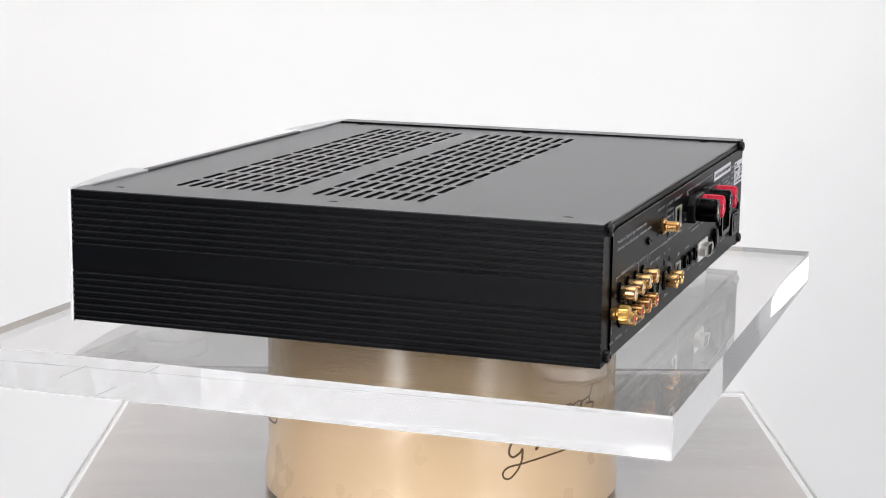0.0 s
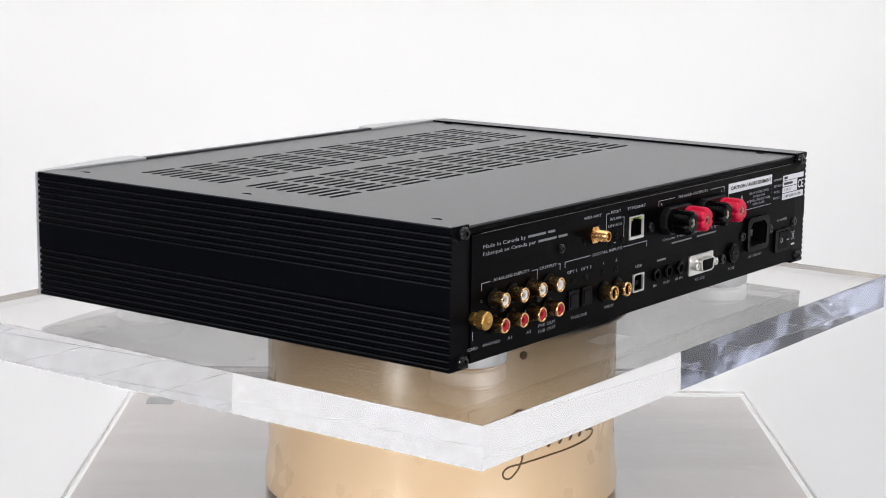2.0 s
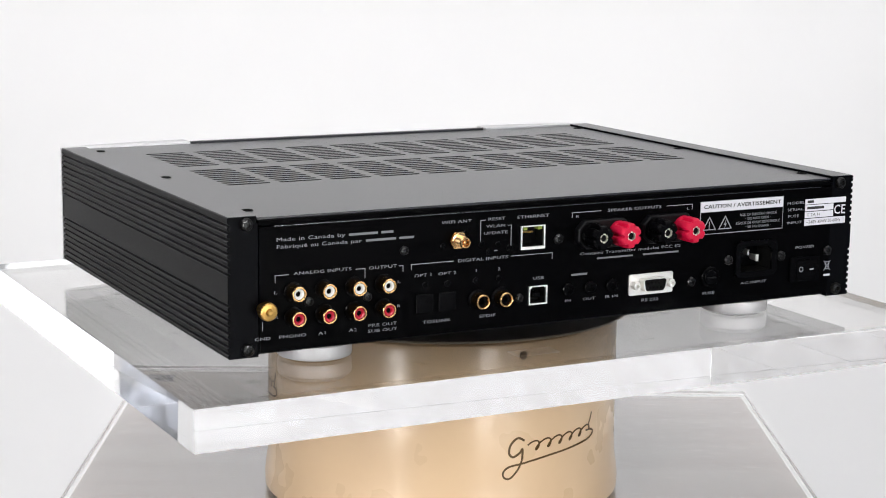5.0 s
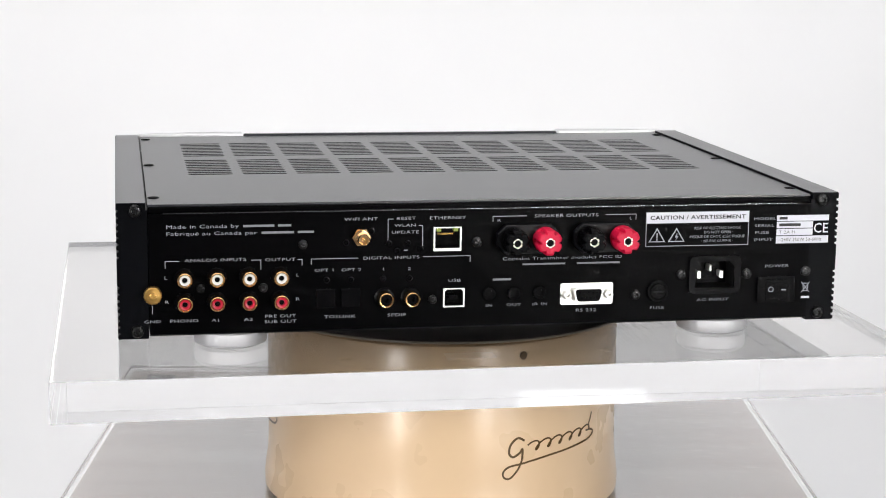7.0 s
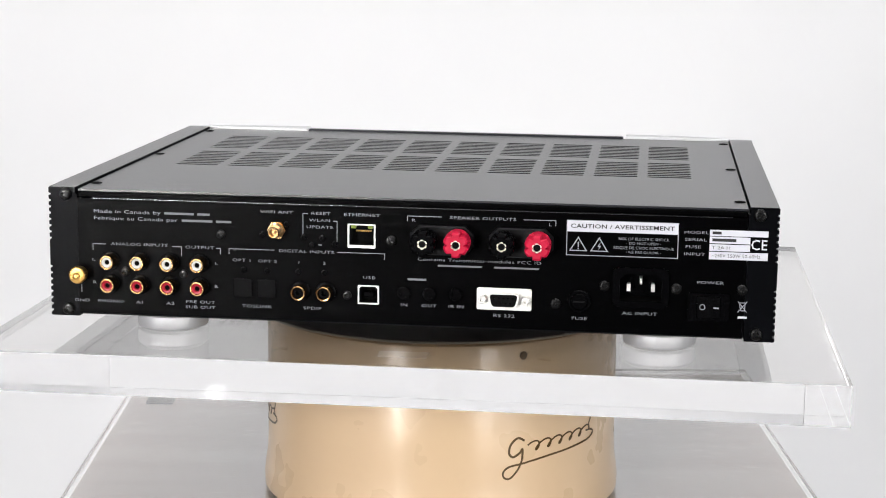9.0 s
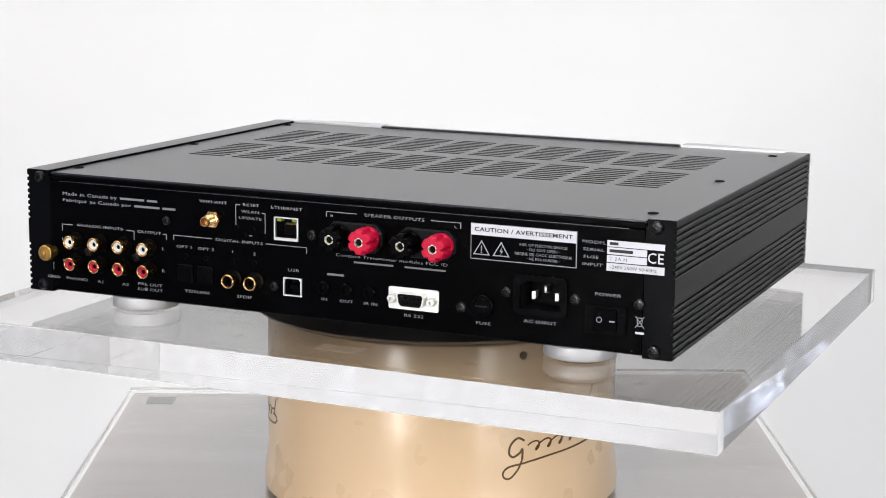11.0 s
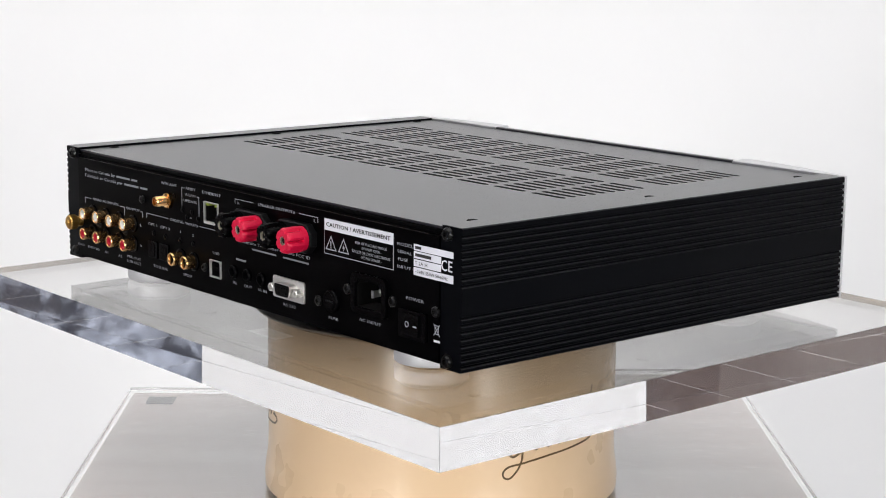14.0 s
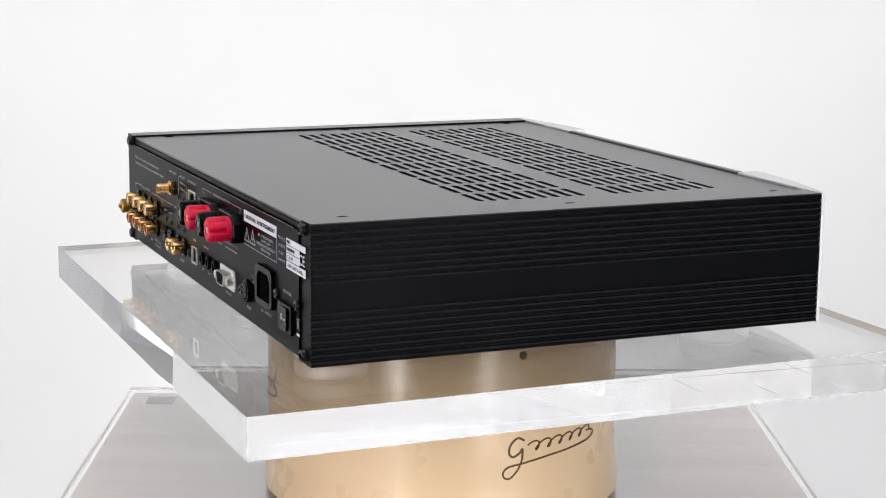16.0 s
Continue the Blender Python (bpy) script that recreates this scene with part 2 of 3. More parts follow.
# ---- room ----
def room():
    t = 0.12
    x, y0, y1, h = ROOM_X, ROOM_Y0, ROOM_Y1, ROOM_H
    P = lambda name, bm, m, label, cat: tagged(part(name, bm, m), label, cat, kind="structure")
    P("wall_north", boxed(-x - t, x + t, y1, y1 + t, 0, h), M_WALL, "plain white painted wall behind the turntable", "wall")

    def wall_with_openings(name, span, openings, place, label, lo=0.55, hi=2.45, stone=M_UNLIT):
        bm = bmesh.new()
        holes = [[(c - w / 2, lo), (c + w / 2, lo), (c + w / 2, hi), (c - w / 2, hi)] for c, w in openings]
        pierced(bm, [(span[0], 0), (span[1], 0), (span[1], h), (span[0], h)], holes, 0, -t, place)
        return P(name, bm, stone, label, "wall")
    # unseen wall, painted dark so that the rear panel mirrors little light
    wall_with_openings("wall_south", (-x - t, x + t), WIN_BACK, Matrix.Translation((0, y0, 0)) @ pose(0, 0, 0, 90) @ Matrix.Scale(-1, 4, (0, 0, 1)), "unseen wall coloured dark as an unlit room, with two tall windows")
    P("wall_west", boxed(-x - t, -x, WHITE_W, y1, 0, h), M_WALL, "plain white painted side wall of the display bay", "wall")
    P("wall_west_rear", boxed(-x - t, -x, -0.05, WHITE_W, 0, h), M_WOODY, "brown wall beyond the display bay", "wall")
    # unseen wall carrying painted floor sheen for the slab edges to mirror
    P("wall_west_far", boxed(-x - t, -x, y0, -0.05, 0, h), M_BLUE_SHEEN, "unseen clouded stone wall coloured with the sheen of a polished floor", "wall")
    P("wall_east", boxed(x, x + t, WHITE_E, y1, 0, h), M_WALL, "plain white painted side wall of the display bay", "wall")
    wall_with_openings("wall_east_rear", (y0, WHITE_E), [(FILL_EAST, 1.1)], Matrix.Translation((x + t, 0, 0)) @ pose(0, 0, 0, 90, 0, 90), "unseen clouded stone wall with painted sheen and an added glazed door", 0.08, 2.32, M_PALE_SHEEN)
    P("ceiling", boxed(-x - t, x + t, -1.2, y1 + t, h, h + t), M_CEIL, "plain white painted ceiling", "ceiling")
    # unseen, in the same unlit-room colour
    P("ceiling_rear", boxed(-x - t, x + t, y0 - t, -1.2, h, h + t), M_UNLIT, "unseen ceiling coloured dark as an unlit room beyond the display bay", "ceiling")
    # white reflector in place of a floor, brightens the wall's lower part
    P("floor", boxed(-x - t, x + t, -1.2, y1 + t, -0.1, 0.0), M_WALL, "unseen white floor added to bounce light onto the lower wall", "floor")
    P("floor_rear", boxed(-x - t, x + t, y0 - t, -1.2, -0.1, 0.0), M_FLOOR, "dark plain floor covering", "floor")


def window_unit(name, m, w, h=1.9):
    e = tagged(new(name), "white framed window with clear glass panes", "window", kind="structure")
    e.matrix_world = m
    f = 0.04
    part("window_frame", pierced(bmesh.new(), rrect(w, h, 0.002, 1), [rrect(w - 2 * f, h - 2 * f, 0.002, 1)], 0.02, -0.02, Matrix()), M_FRAME, e)
    p = part("pane", boxed(-w / 2 + f, w / 2 - f, -h / 2 + f, h / 2 - f, -0.003, 0.003), M_PANE, e)
    p.visible_shadow = False
    return e


room()
window_unit("window_1", Matrix.Translation((WIN_BACK[0][0], ROOM_Y0 - 0.035, 1.5)) @ pose(0, 0, 0, 90), WIN_BACK[0][1])
window_unit("window_2", Matrix.Translation((WIN_BACK[1][0], ROOM_Y0 - 0.035, 1.5)) @ pose(0, 0, 0, 90), WIN_BACK[1][1])
# unseen glazed door, made up to hold the east fill lamp
window_unit("east_fill_door", Matrix.Translation((ROOM_X + 0.035, FILL_EAST, 1.2)) @ pose(0, 0, 0, 90, 0, 90), 1.1, 2.24)

# unseen frame made up round the overhead lamp
cf = tagged(new("added_ceiling_panel"), "unseen wide ceiling light panel added with a white frame", "ceiling light")
part("frame", pierced(bmesh.new(), rrect(3.5, 1.4, 0.01, 1), [rrect(3.4, 1.3, 0.005, 1)], 0.0, -0.05, Matrix.Translation((-0.10, -0.35, ROOM_H))), M_FRAME, cf)


# ---- display stand ----
PLATE_T = 0.014


def stand():
    turn = pose(0, 0, 0, 0, 0, 0.7)
    e = tagged(new("display_plinth"), "pale grey display plinth with a brushed board on top", "plinth")
    e.matrix_world = turn
    z = Z_PLATE - PLATE_T - 0.001
    part("body", boxed(-0.225, 0.225, -0.225, 0.225, 0, z - 0.018, 0.003), M_WALL, e)
    part("top_board", boxed(-0.2515, 0.2515, -0.247, 0.237, z - 0.018, z, 0.0015), M_BOARD, e, "pale grey brushed board")
    part("pad", boxed(-0.236, -0.214, 0.202, 0.222, z, z + 0.0008), M_RUBBER, e, "small dark rubber pad")
    bm = boxed(-0.2545, 0.2545, -0.25, 0.24, 0, PLATE_T, 0.0020, 3)
    p = part("acrylic_plate", bm, M_PLATE)
    p.data.materials.append(M_SAWN)
    for f in p.data.polygons:
        f.material_index = 0 if abs(f.normal.z) > 0.95 else 1
    p.matrix_world = Matrix.Translation((0, 0, Z_PLATE - PLATE_T)) @ turn
    p.visible_shadow = False
    tagged(p, "clear acrylic with shade tint plate lying on the plinth under the drum", "acrylic plate")


stand()


def drum():
    e = tagged(new("turntable_drum"), "cream enamelled metal drum with dark gold script marks", "turntable base")
    e.location = (0, 0, Z_PLATE)
    H = 0.1035
    prof = [(0, 0.0008), (0.1190, 0.0008), (0.1211, 0.0026), (0.1213, 0.009), (0.1205, 0.016), (0.1192, 0.024), (0.1186, 0.036), (0.1184, H - 0.003), (0.1178, H - 0.0008), (0.1165, H), (0, H)]
    part("body", lathe(bmesh.new(), prof, 128, Matrix()), M_CREAM, e, smooth=True)
    # black disc added for the slight contact shadow under the drum
    part("foot_shade", lathe(bmesh.new(), [(0, 0), (0.1165, 0), (0.1170, 0.0004), (0.1165, 0.0008), (0, 0.0008)], 96, Matrix()), M_RUBBER, e, "thin black disc for the shade under the drum")
    top = Z_SLAB - SLAB_T - Z_PLATE - 0.0006
    part("platter", lathe(bmesh.new(), [(0, H + 0.0005), (0.100, H + 0.0005), (0.102, top - 0.0020), (0.127, top - 0.0018), (0.128, top - 0.0012), (0.128, top - 0.0004), (0.1275, top), (0, top)], 96, Matrix()), M_PLATTER, e, "dull grey brown platter", smooth=True)
    # script mark: loops and strokes laid on the drum's side
    tail = [(25.5, -97.2), (24.1, -103.4), (21.5, -108.7), (19.6, -108.0), (19.2, -104.6), (21.0, -101.3), (25.6, -99.9), (34.6, -97.4), (45.1, -95.5), (53.3, -93.5), (56.0, -90.2), (54.8, -87.9), (51.9, -87.6)]
    cap = [(26.2, -85.0), (23.9, -83.0), (21.6, -86.8), (21.1, -92.5), (22.5, -95.0), (24.7, -92.6), (25.5, -90.6), (25.5, -97.2)]

    def stroke(bm, pts, w):
        n = 8
        fine = []
        for i in range(len(pts) - 1):
            p = [Vector((*pts[max(0, min(len(pts) - 1, i + k))], 0)) for k in (-1, 0, 1, 2)]
            for s in range(n):
                u = s / n
                fine.append(0.5 * ((2 * p[1]) + (p[2] - p[0]) * u + (2 * p[0] - 5 * p[1] + 4 * p[2] - p[3]) * u * u + (3 * p[1] - p[0] - 3 * p[2] + p[3]) * u ** 3))
        fine.append(Vector((*pts[-1], 0)))
        R = 0.1187

        def at(deg, mm, off):
            a = radians(deg)
            return Vector(((R + off) * math.sin(a), -(R + off) * math.cos(a), ZO + mm / 1000 - Z_PLATE))
        last = None
        for i, q in enumerate(fine):
            d = fine[min(i + 1, len(fine) - 1)] - fine[max(i - 1, 0)]
            d = Vector((d.x * 2.07, d.y))                    # degrees to millimetres along the drum
            d = d.normalized() if d.length else Vector((1, 0))
            nx, nz = -d.y * w / 2 / 2.07, d.x * w / 2
            cur = [bm.verts.new(at(q.x + nx, q.y + nz, 0.0)), bm.verts.new(at(q.x + nx, q.y + nz, 0.00015)), bm.verts.new(at(q.x - nx, q.y - nz, 0.00015)), bm.verts.new(at(q.x - nx, q.y - nz, 0.0))]
            if last:
                bridge(bm, last, cur)
            last = cur
    wave = []
    for k in range(73):                                       # a plain run of slanted loops between the two ends
        u = k / 72
        a = 2 * math.pi * (5.5 * u + 0.30)
        lift = -math.cos(a) * (3.1 - 0.4 * u)
        wave.append((28.2 + 24.6 * u - 1.25 * math.sin(a) + 0.32 * lift, -89.4 + 2.8 * u + lift))
    wave += [(53.6, -83.6), (54.5, -80.0), (55.1, -76.4)]
    for k in (-1, 0, 1):
        bm = bmesh.new()
        sh = 0 if k == 0 else k * 122.5
        for pts, w in ((tail, 1.25), (cap, 1.45), (wave, 1.05)):
            stroke(bm, [(a + sh, z) for a, z in pts], w)
        part("script_mark", bm, M_GOLDINK, e, "dark gold printed flourish", weld=False)
    a = radians(25.3)
    m = Matrix.Translation((0.1183 * math.sin(a), -0.1183 * math.cos(a), H - 0.008)) @ pose(0, 0, 0, 90, 0, 25.3)
    part("screw_plug", lathe(bmesh.new(), [(0.0026, -0.001), (0.0026, 0.0006), (0.0018, 0.001), (0, 0.0006)], 16, m), M_GOLDINK, e, smooth=True)
    return e


drum()

# ---- turning slab ----
SX0, SX1, SY0, SY1 = -0.2515, 0.2545, -0.0480, 0.3775
bm = boxed(SX0 - CX, SX1 - CX, SY0 - CY, SY1 - CY, -SLAB_T, 0, 0.00012, 1)
slab = tagged(part("acrylic_slab", bm, M_ACRYL_SHADED), "thick clear acrylic with shade tint slab turning on the cream drum", "acrylic slab")
slab.data.materials.append(M_POLISHED)
# shade tint on top and bottom faces only, the edges stay nearly clear
for f in slab.data.polygons:
    f.material_index = 0 if abs(f.normal.z) > 0.9 else 1

# ---- amplifier ----
amp = tagged(new("stereo_amplifier"), "black metal stereo amplifier with ribbed sides, seen from the rear", "amplifier")
HW, DEP, HT = 0.2145, 0.3205, 0.078


def case():
    # ribbed side extrusions
    grooves = sorted([0.0471 + 0.0038 * k for k in range(8)] + [0.0298 - 0.0038 * k for k in range(8)])
    prof = [(-0.0175, 0.0), (-0.0006, 0.0), (0.0, 0.0006)]
    for g in grooves:
        w, d = 0.0007, 0.0013
        prof += [(0.0, g - w - 0.0004), (-0.0004, g - w), (-d, g - w + 0.0002), (-d, g + w - 0.0002), (-0.0004, g + w), (0.0, g + w + 0.0004)]
    prof += [(0.0, HT - 0.0004), (-0.0004, HT), (-0.0165, HT), (-0.0165, HT - 0.004), (-0.0175, HT - 0.004)]
    for s in (-1, 1):
        bm = bmesh.new()
        a = ring(bm, [A(s * (HW + o), 0.0, z) for o, z in prof])
        b = ring(bm, [A(s * (HW + o), DEP, z) for o, z in prof])
        bridge(bm, a, b)
        bm.faces.new(a)
        bm.faces.new(b)
        sp = part("side_panel", bm, M_SIDE, amp, "black anodised ribbed side extrusion")
        sp.data.materials.append(M_RIB_GLINT)
        # painted glint on the chamfers that face up and outwards
        for f in sp.data.polygons:
            if f.normal.z > 0.25 and f.normal.z < 0.95 and f.normal.x * s > 0.1:
                f.material_index = 1
        # thin added strip: the extrusion's top sheen put into the lighter cover black
        xa, xb = sorted((s * (HW - 0.0005), s * (HW - 0.0165)))
        a, b = A(xa, 0.0002, HT), A(xb, DEP - 0.0002, HT + 0.0003)
        part("side_top_sheen", boxed(a.x, b.x, a.y, b.y, a.z, b.z), M_TOP, amp)
    # slotted cover, sunk a little between the sides
    bm = bmesh.new()
    X0, X1, Y0, Y1, zt, zb = -0.1968, 0.1968, 0.0012, DEP - 0.0005, HT - 0.0010, HT - 0.0021
    pitch, w0, n = 0.0342, 0.0286, 9
    xs0 = -0.1695
    rows = ((0.1200, 0.0082), (0.2085, 0.0082))

    def slot(xa, xb, y):
        r = 0.0021
        pts = []
        for cx, a0 in ((xb - r, -90), (xa + r, 90)):
            for i in range(5):
                t = radians(a0 + 45 * i)
                pts.append((cx + r * math.cos(t), y + r * math.sin(t)))
        return pts
    M = Matrix.Translation(A(0, 0, 0))
    edges = [X0] + [xs0 - (pitch - w0) / 2 + pitch * k for k in range(11)] + [X1]
    for k in range(12):
        xa, xb = edges[k], edges[k + 1]
        holes = []
        if 1 <= k <= 10:
            for ys, p in rows:
                for i in range(n):
                    holes.append(slot(xa + (pitch - w0) / 2, xb - (pitch - w0) / 2, ys + p * i))
        outer = [(xa, Y0), (xb, Y0), (xb, Y1), (xa, Y1)]
        from mathutils.geometry import tessellate_polygon
        loops = [outer] + holes
        flat = [q for l in loops for q in l]
        vs = [bm.verts.new(M @ Vector((x, y, zt))) for x, y in flat]
        for t in tessellate_polygon([[Vector((x, y, 0)) for x, y in l] for l in loops]):
            if len(set(t)) == 3:
                bm.faces.new([vs[i] for i in t])
        for l in holes:
            bridge(bm, ring(bm, [M @ Vector((x, y, zt)) for x, y in l]), ring(bm, [M @ Vector((x, y, zb)) for x, y in l]))
    bridge(bm, ring(bm, [M @ Vector((x, y, zt)) for x, y in ((X0, Y0), (X1, Y0), (X1, Y1), (X0, Y1))]), ring(bm, [M @ Vector((x, y, zb)) for x, y in ((X0, Y0), (X1, Y0), (X1, Y1), (X0, Y1))]))
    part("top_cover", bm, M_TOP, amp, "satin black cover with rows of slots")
    a, b = A(-0.1966, 0.020, 0.0012), A(0.1966, DEP - 0.002, HT - 0.012)
    part("chassis", boxed(a.x, b.x, a.y, b.y, a.z, b.z), M_DARK, amp)
    a, b = A(-0.1966, 0.0030, 0.0012), A(0.1966, DEP - 0.001, 0.0026)
    part("bottom_plate", boxed(a.x, b.x, a.y, b.y, a.z - 0.0004, b.z - 0.0018), M_UNDER, amp, "dull grey bottom plate")
    for x, y in ((0.187, 0.035), (-0.187, 0.035), (-0.187, 0.169), (0.187, 0.169), (0.184, 0.300), (-0.184, 0.300), (0.081, 0.032), (-0.081, 0.032)):
        part("bottom_screw", lathe(bmesh.new(), [(0.0042, 0.0004), (0.0042, -0.0006), (0.0030, -0.0010), (0, -0.0008)], 18, Matrix.Translation(A(x, y, 0.0007))), M_SCREW, amp, smooth=True)
    # solid dark strips paint the shade of slots, the plate is not cut
    for x0 in (-0.135, 0.105):
        for k in range(6):
            a, b = A(x0 + 0.006 * k, 0.085, 0.0002), A(x0 + 0.006 * k + 0.003, 0.215, 0.0008)
            part("bottom_slot_shade", boxed(a.x, b.x, a.y, b.y, a.z, b.z), M_DARK, amp)
    a, b = A(-0.020, 0.022, 0.0004), A(0.010, 0.036, 0.0008)
    part("bottom_label", boxed(a.x, b.x, a.y, b.y, a.z, b.z), M_WHITE, amp, "small white paper label")
    # front: bowed silver cheeks and a black middle piece
    for s in (-1, 1):
        bm = bmesh.new()
        plan = [(s * (HW + 0.0003), DEP), (s * (HW + 0.0003), DEP + 0.002)]
        for i in range(1, 9):
            u = i / 8
            plan.append((s * (HW - (HW - 0.121) * u), DEP + 0.002 + 0.0125 * math.sin(u * math.pi / 2)))
        plan.append((s * 0.121, DEP))
        lo, hi = ring(bm, [A(x, y, -0.0008) for x, y in plan]), ring(bm, [A(x, y, HT + 0.0006) for x, y in plan])
        bridge(bm, lo, hi)
        bm.faces.new(lo)
        bm.faces.new(hi)
        bmesh.ops.bevel(bm, geom=[e for e in bm.edges if abs(e.verts[0].co.z - e.verts[1].co.z) < 1e-6], offset=0.0005, segments=1, affect="EDGES")
        part("front_cheek", bm, M_SILVER, amp, "bowed silver aluminium fascia end")
    a, b = A(-0.1205, DEP + 0.0002, 0.0), A(0.1195, DEP + 0.0055, HT + 0.0004)
    part("front_panel", boxed(a.x, b.x, a.y, b.y, a.z, b.z, 0.001, 2), M_TOP, amp, "black middle piece of the fascia")
    # countersunk cover screws
    for x in (-0.1930, 0.1930):
        for y in (0.0255, 0.1640, 0.3010):
            m = Matrix.Translation(A(x, y, HT - 0.0010))
            part("cover_screw", lathe(bmesh.new(), [(0.0034, 0.0001), (0.0031, 0.0005), (0.0017, 0.0005), (0.0014, 0.0002), (0, 0.0002)], 18, m), M_DARK, amp, smooth=True)
    # feet
    for x in (-0.149, 0.149):
        for y in (0.034, 0.290):
            m = Matrix.Translation(A(x, y, -0.0113))
            f = part("foot", lathe(bmesh.new(), [(0, 0.0008), (0.0195, 0.0008), (0.0212, 0.0014), (0.0216, 0.0022), (0.0216, 0.0088), (0.0208, 0.0096), (0.0190, 0.0096), (0.0186, 0.0106), (0.0186, 0.0116), (0, 0.0116)], 48, m), M_ALU, amp, "satin silver aluminium foot", smooth=True)
            part("foot_pad", lathe(bmesh.new(), [(0, 0.0003), (0.0170, 0.0003), (0.0170, 0.0008), (0, 0.0008)], 32, m), M_RUBBER, f)


case()
# rear connectors follow
RP = 0.0010                                        # the rear panel stands this far proud


def rear_panel():
    holes = []
    for x0, x1, z0, z1 in ((-0.0337, -0.0173, 0.0475, 0.0616), (-0.0277, -0.0149, 0.0141, 0.0253), (0.1215, 0.1531, 0.0189, 0.0407)):
        holes.append([(x0, z0), (x1, z0), (x1, z1), (x0, z1)])
    bm = pierced(bmesh.new(), [(-0.1966, 0.0024), (0.1966, 0.0024), (0.1966, HT - 0.0062), (-0.1966, HT - 0.0062)], holes, RP, -0.001, on_rear(0, 0))
    part("rear_panel", bm, M_REAR, amp, "black rear panel with white printing")
    # added strip that draws the bright line along the black panel's top edge
    a, b = A(-0.1880, -RP + 0.0002, HT - 0.0062), A(0.1880, 0.0004, HT - 0.0059)
    part("panel_edge", boxed(a.x, b.x, a.y, b.y, a.z, b.z), M_PANEL_GLINT, amp, "thin strip for the glint on the black panel edge")
    # folded lip above the panel
    a, b = A(-0.1966, 0.0008, HT - 0.0062), A(0.1966, 0.006, HT - 0.0026)
    part("rear_lip", boxed(a.x, b.x, a.y, b.y, a.z + 0.0004, b.z, 0.0005), M_REAR, amp)
    for x, z in ((-0.2040, 0.0738), (-0.2035, 0.0046), (0.2035, 0.0738), (0.2038, 0.0048)):
        screw(x, z, 0.0037, 0.0030, 0.0)


def screw(x, z, r, h, y=RP):
    m = on_rear(x, z, -y)
    s = part("panel_screw", lathe(bmesh.new(), [(r, -0.0002), (r, h * 0.55), (r * 0.8, h * 0.92), (r * 0.5, h), (r * 0.45, h), (r * 0.40, h * 0.55), (0, h * 0.55)], 20, m), M_SCREW, amp, smooth=True)
    return s


rear_panel()
for x, z in ((-0.1095, 0.0529), (-0.1678, 0.0286), (-0.1322, 0.0283), (-0.0080, 0.0523), (-0.0339, 0.0189), (0.1165, 0.0300), (0.1576, 0.0297), (0.1949, 0.0305), (0.0886, 0.0185)):
    screw(x, z, 0.0031 if x > 0.08 or x == -0.0080 else 0.0026, 0.0019)
for x, z in ((-0.0598, 0.0526), (-0.0487, 0.0523), (-0.0549, 0.0481), (-0.0413, 0.0491), (-0.0959, 0.0319), (-0.0818, 0.0317), (-0.0631, 0.0319), (-0.0476, 0.0318), (-0.0846, 0.0535), (-0.0700, 0.0600)):
    part("indicator_hole", lathe(bmesh.new(), [(0.0020, 0.0), (0.0020, 0.0003), (0.0013, 0.0004), (0.0011, -0.0001), (0, -0.0001)], 14, on_rear(x, z, -RP)), M_PLASTIC, amp, smooth=True)


def rca(x, z, insert, label):
    m = on_rear(x, z, -RP)
    j = part("rca_jack", lathe(bmesh.new(), [(0.0058, -0.0002), (0.0058, 0.0010), (0.0053, 0.0014), (0.0042, 0.0014)], 28, m), M_PLASTIC, amp, label, smooth=True)
    part("sleeve", lathe(bmesh.new(), [(0.0043, 0.0012), (0.0043, 0.0084), (0.0042, 0.0090), (0.0039, 0.0093), (0.0035, 0.0093), (0.0032, 0.0089), (0.0031, 0.003)], 28, m), M_GOLD, j, "gold plated sleeve", smooth=True)
    part("insert", lathe(bmesh.new(), [(0.0031, 0.0082), (0.0029, 0.0086), (0.0019, 0.0084), (0.0016, 0.0078), (0.0015, 0.004), (0, 0.004)], 24, m), insert, j, smooth=True)
    part("contact", lathe(bmesh.new(), [(0.0015, 0.0042), (0.0015, 0.0068), (0.0009, 0.0070), (0, 0.0055)], 14, m), M_DARK, j, smooth=True)
    return j


for x in (-0.1769, -0.1587, -0.1405, -0.1224):
    rca(x, 0.0350, M_RCAW, "gold jack with a white insert")
    rca(x, 0.0210, M_RCAR, "gold jack with a red insert")
for x in (-0.0621, -0.0468):
    m = on_rear(x, 0.0206, -RP)
    j = part("coaxial_jack", lathe(bmesh.new(), [(0.0062, -0.0002), (0.0062, 0.0010), (0.0052, 0.0016), (0.0043, 0.0016)], 28, m), M_PLASTIC, amp, "gold coaxial jack with a black insert", smooth=True)
    part("sleeve", lathe(bmesh.new(), [(0.0043, 0.0010), (0.0045, 0.0078), (0.0044, 0.0083), (0.0040, 0.0087), (0.0035, 0.0086), (0.0031, 0.0080), (0.0030, 0.003)], 28, m), M_GOLD, j, smooth=True)
    part("insert", lathe(bmesh.new(), [(0.0030, 0.0066), (0.0016, 0.0066), (0.0015, 0.004), (0, 0.004)], 24, m), M_PLASTIC, j, smooth=True)

# earth post
m = on_rear(-0.1948, 0.0268, -RP)
g = part("earth_post", lathe(bmesh.new(), [(0.0036, -0.0002), (0.0036, 0.0025), (0.0030, 0.0030), (0.0030, 0.0044)], 20, m), M_BRASS, amp, "knurled brass earth post", smooth=True)
bm = bmesh.new()
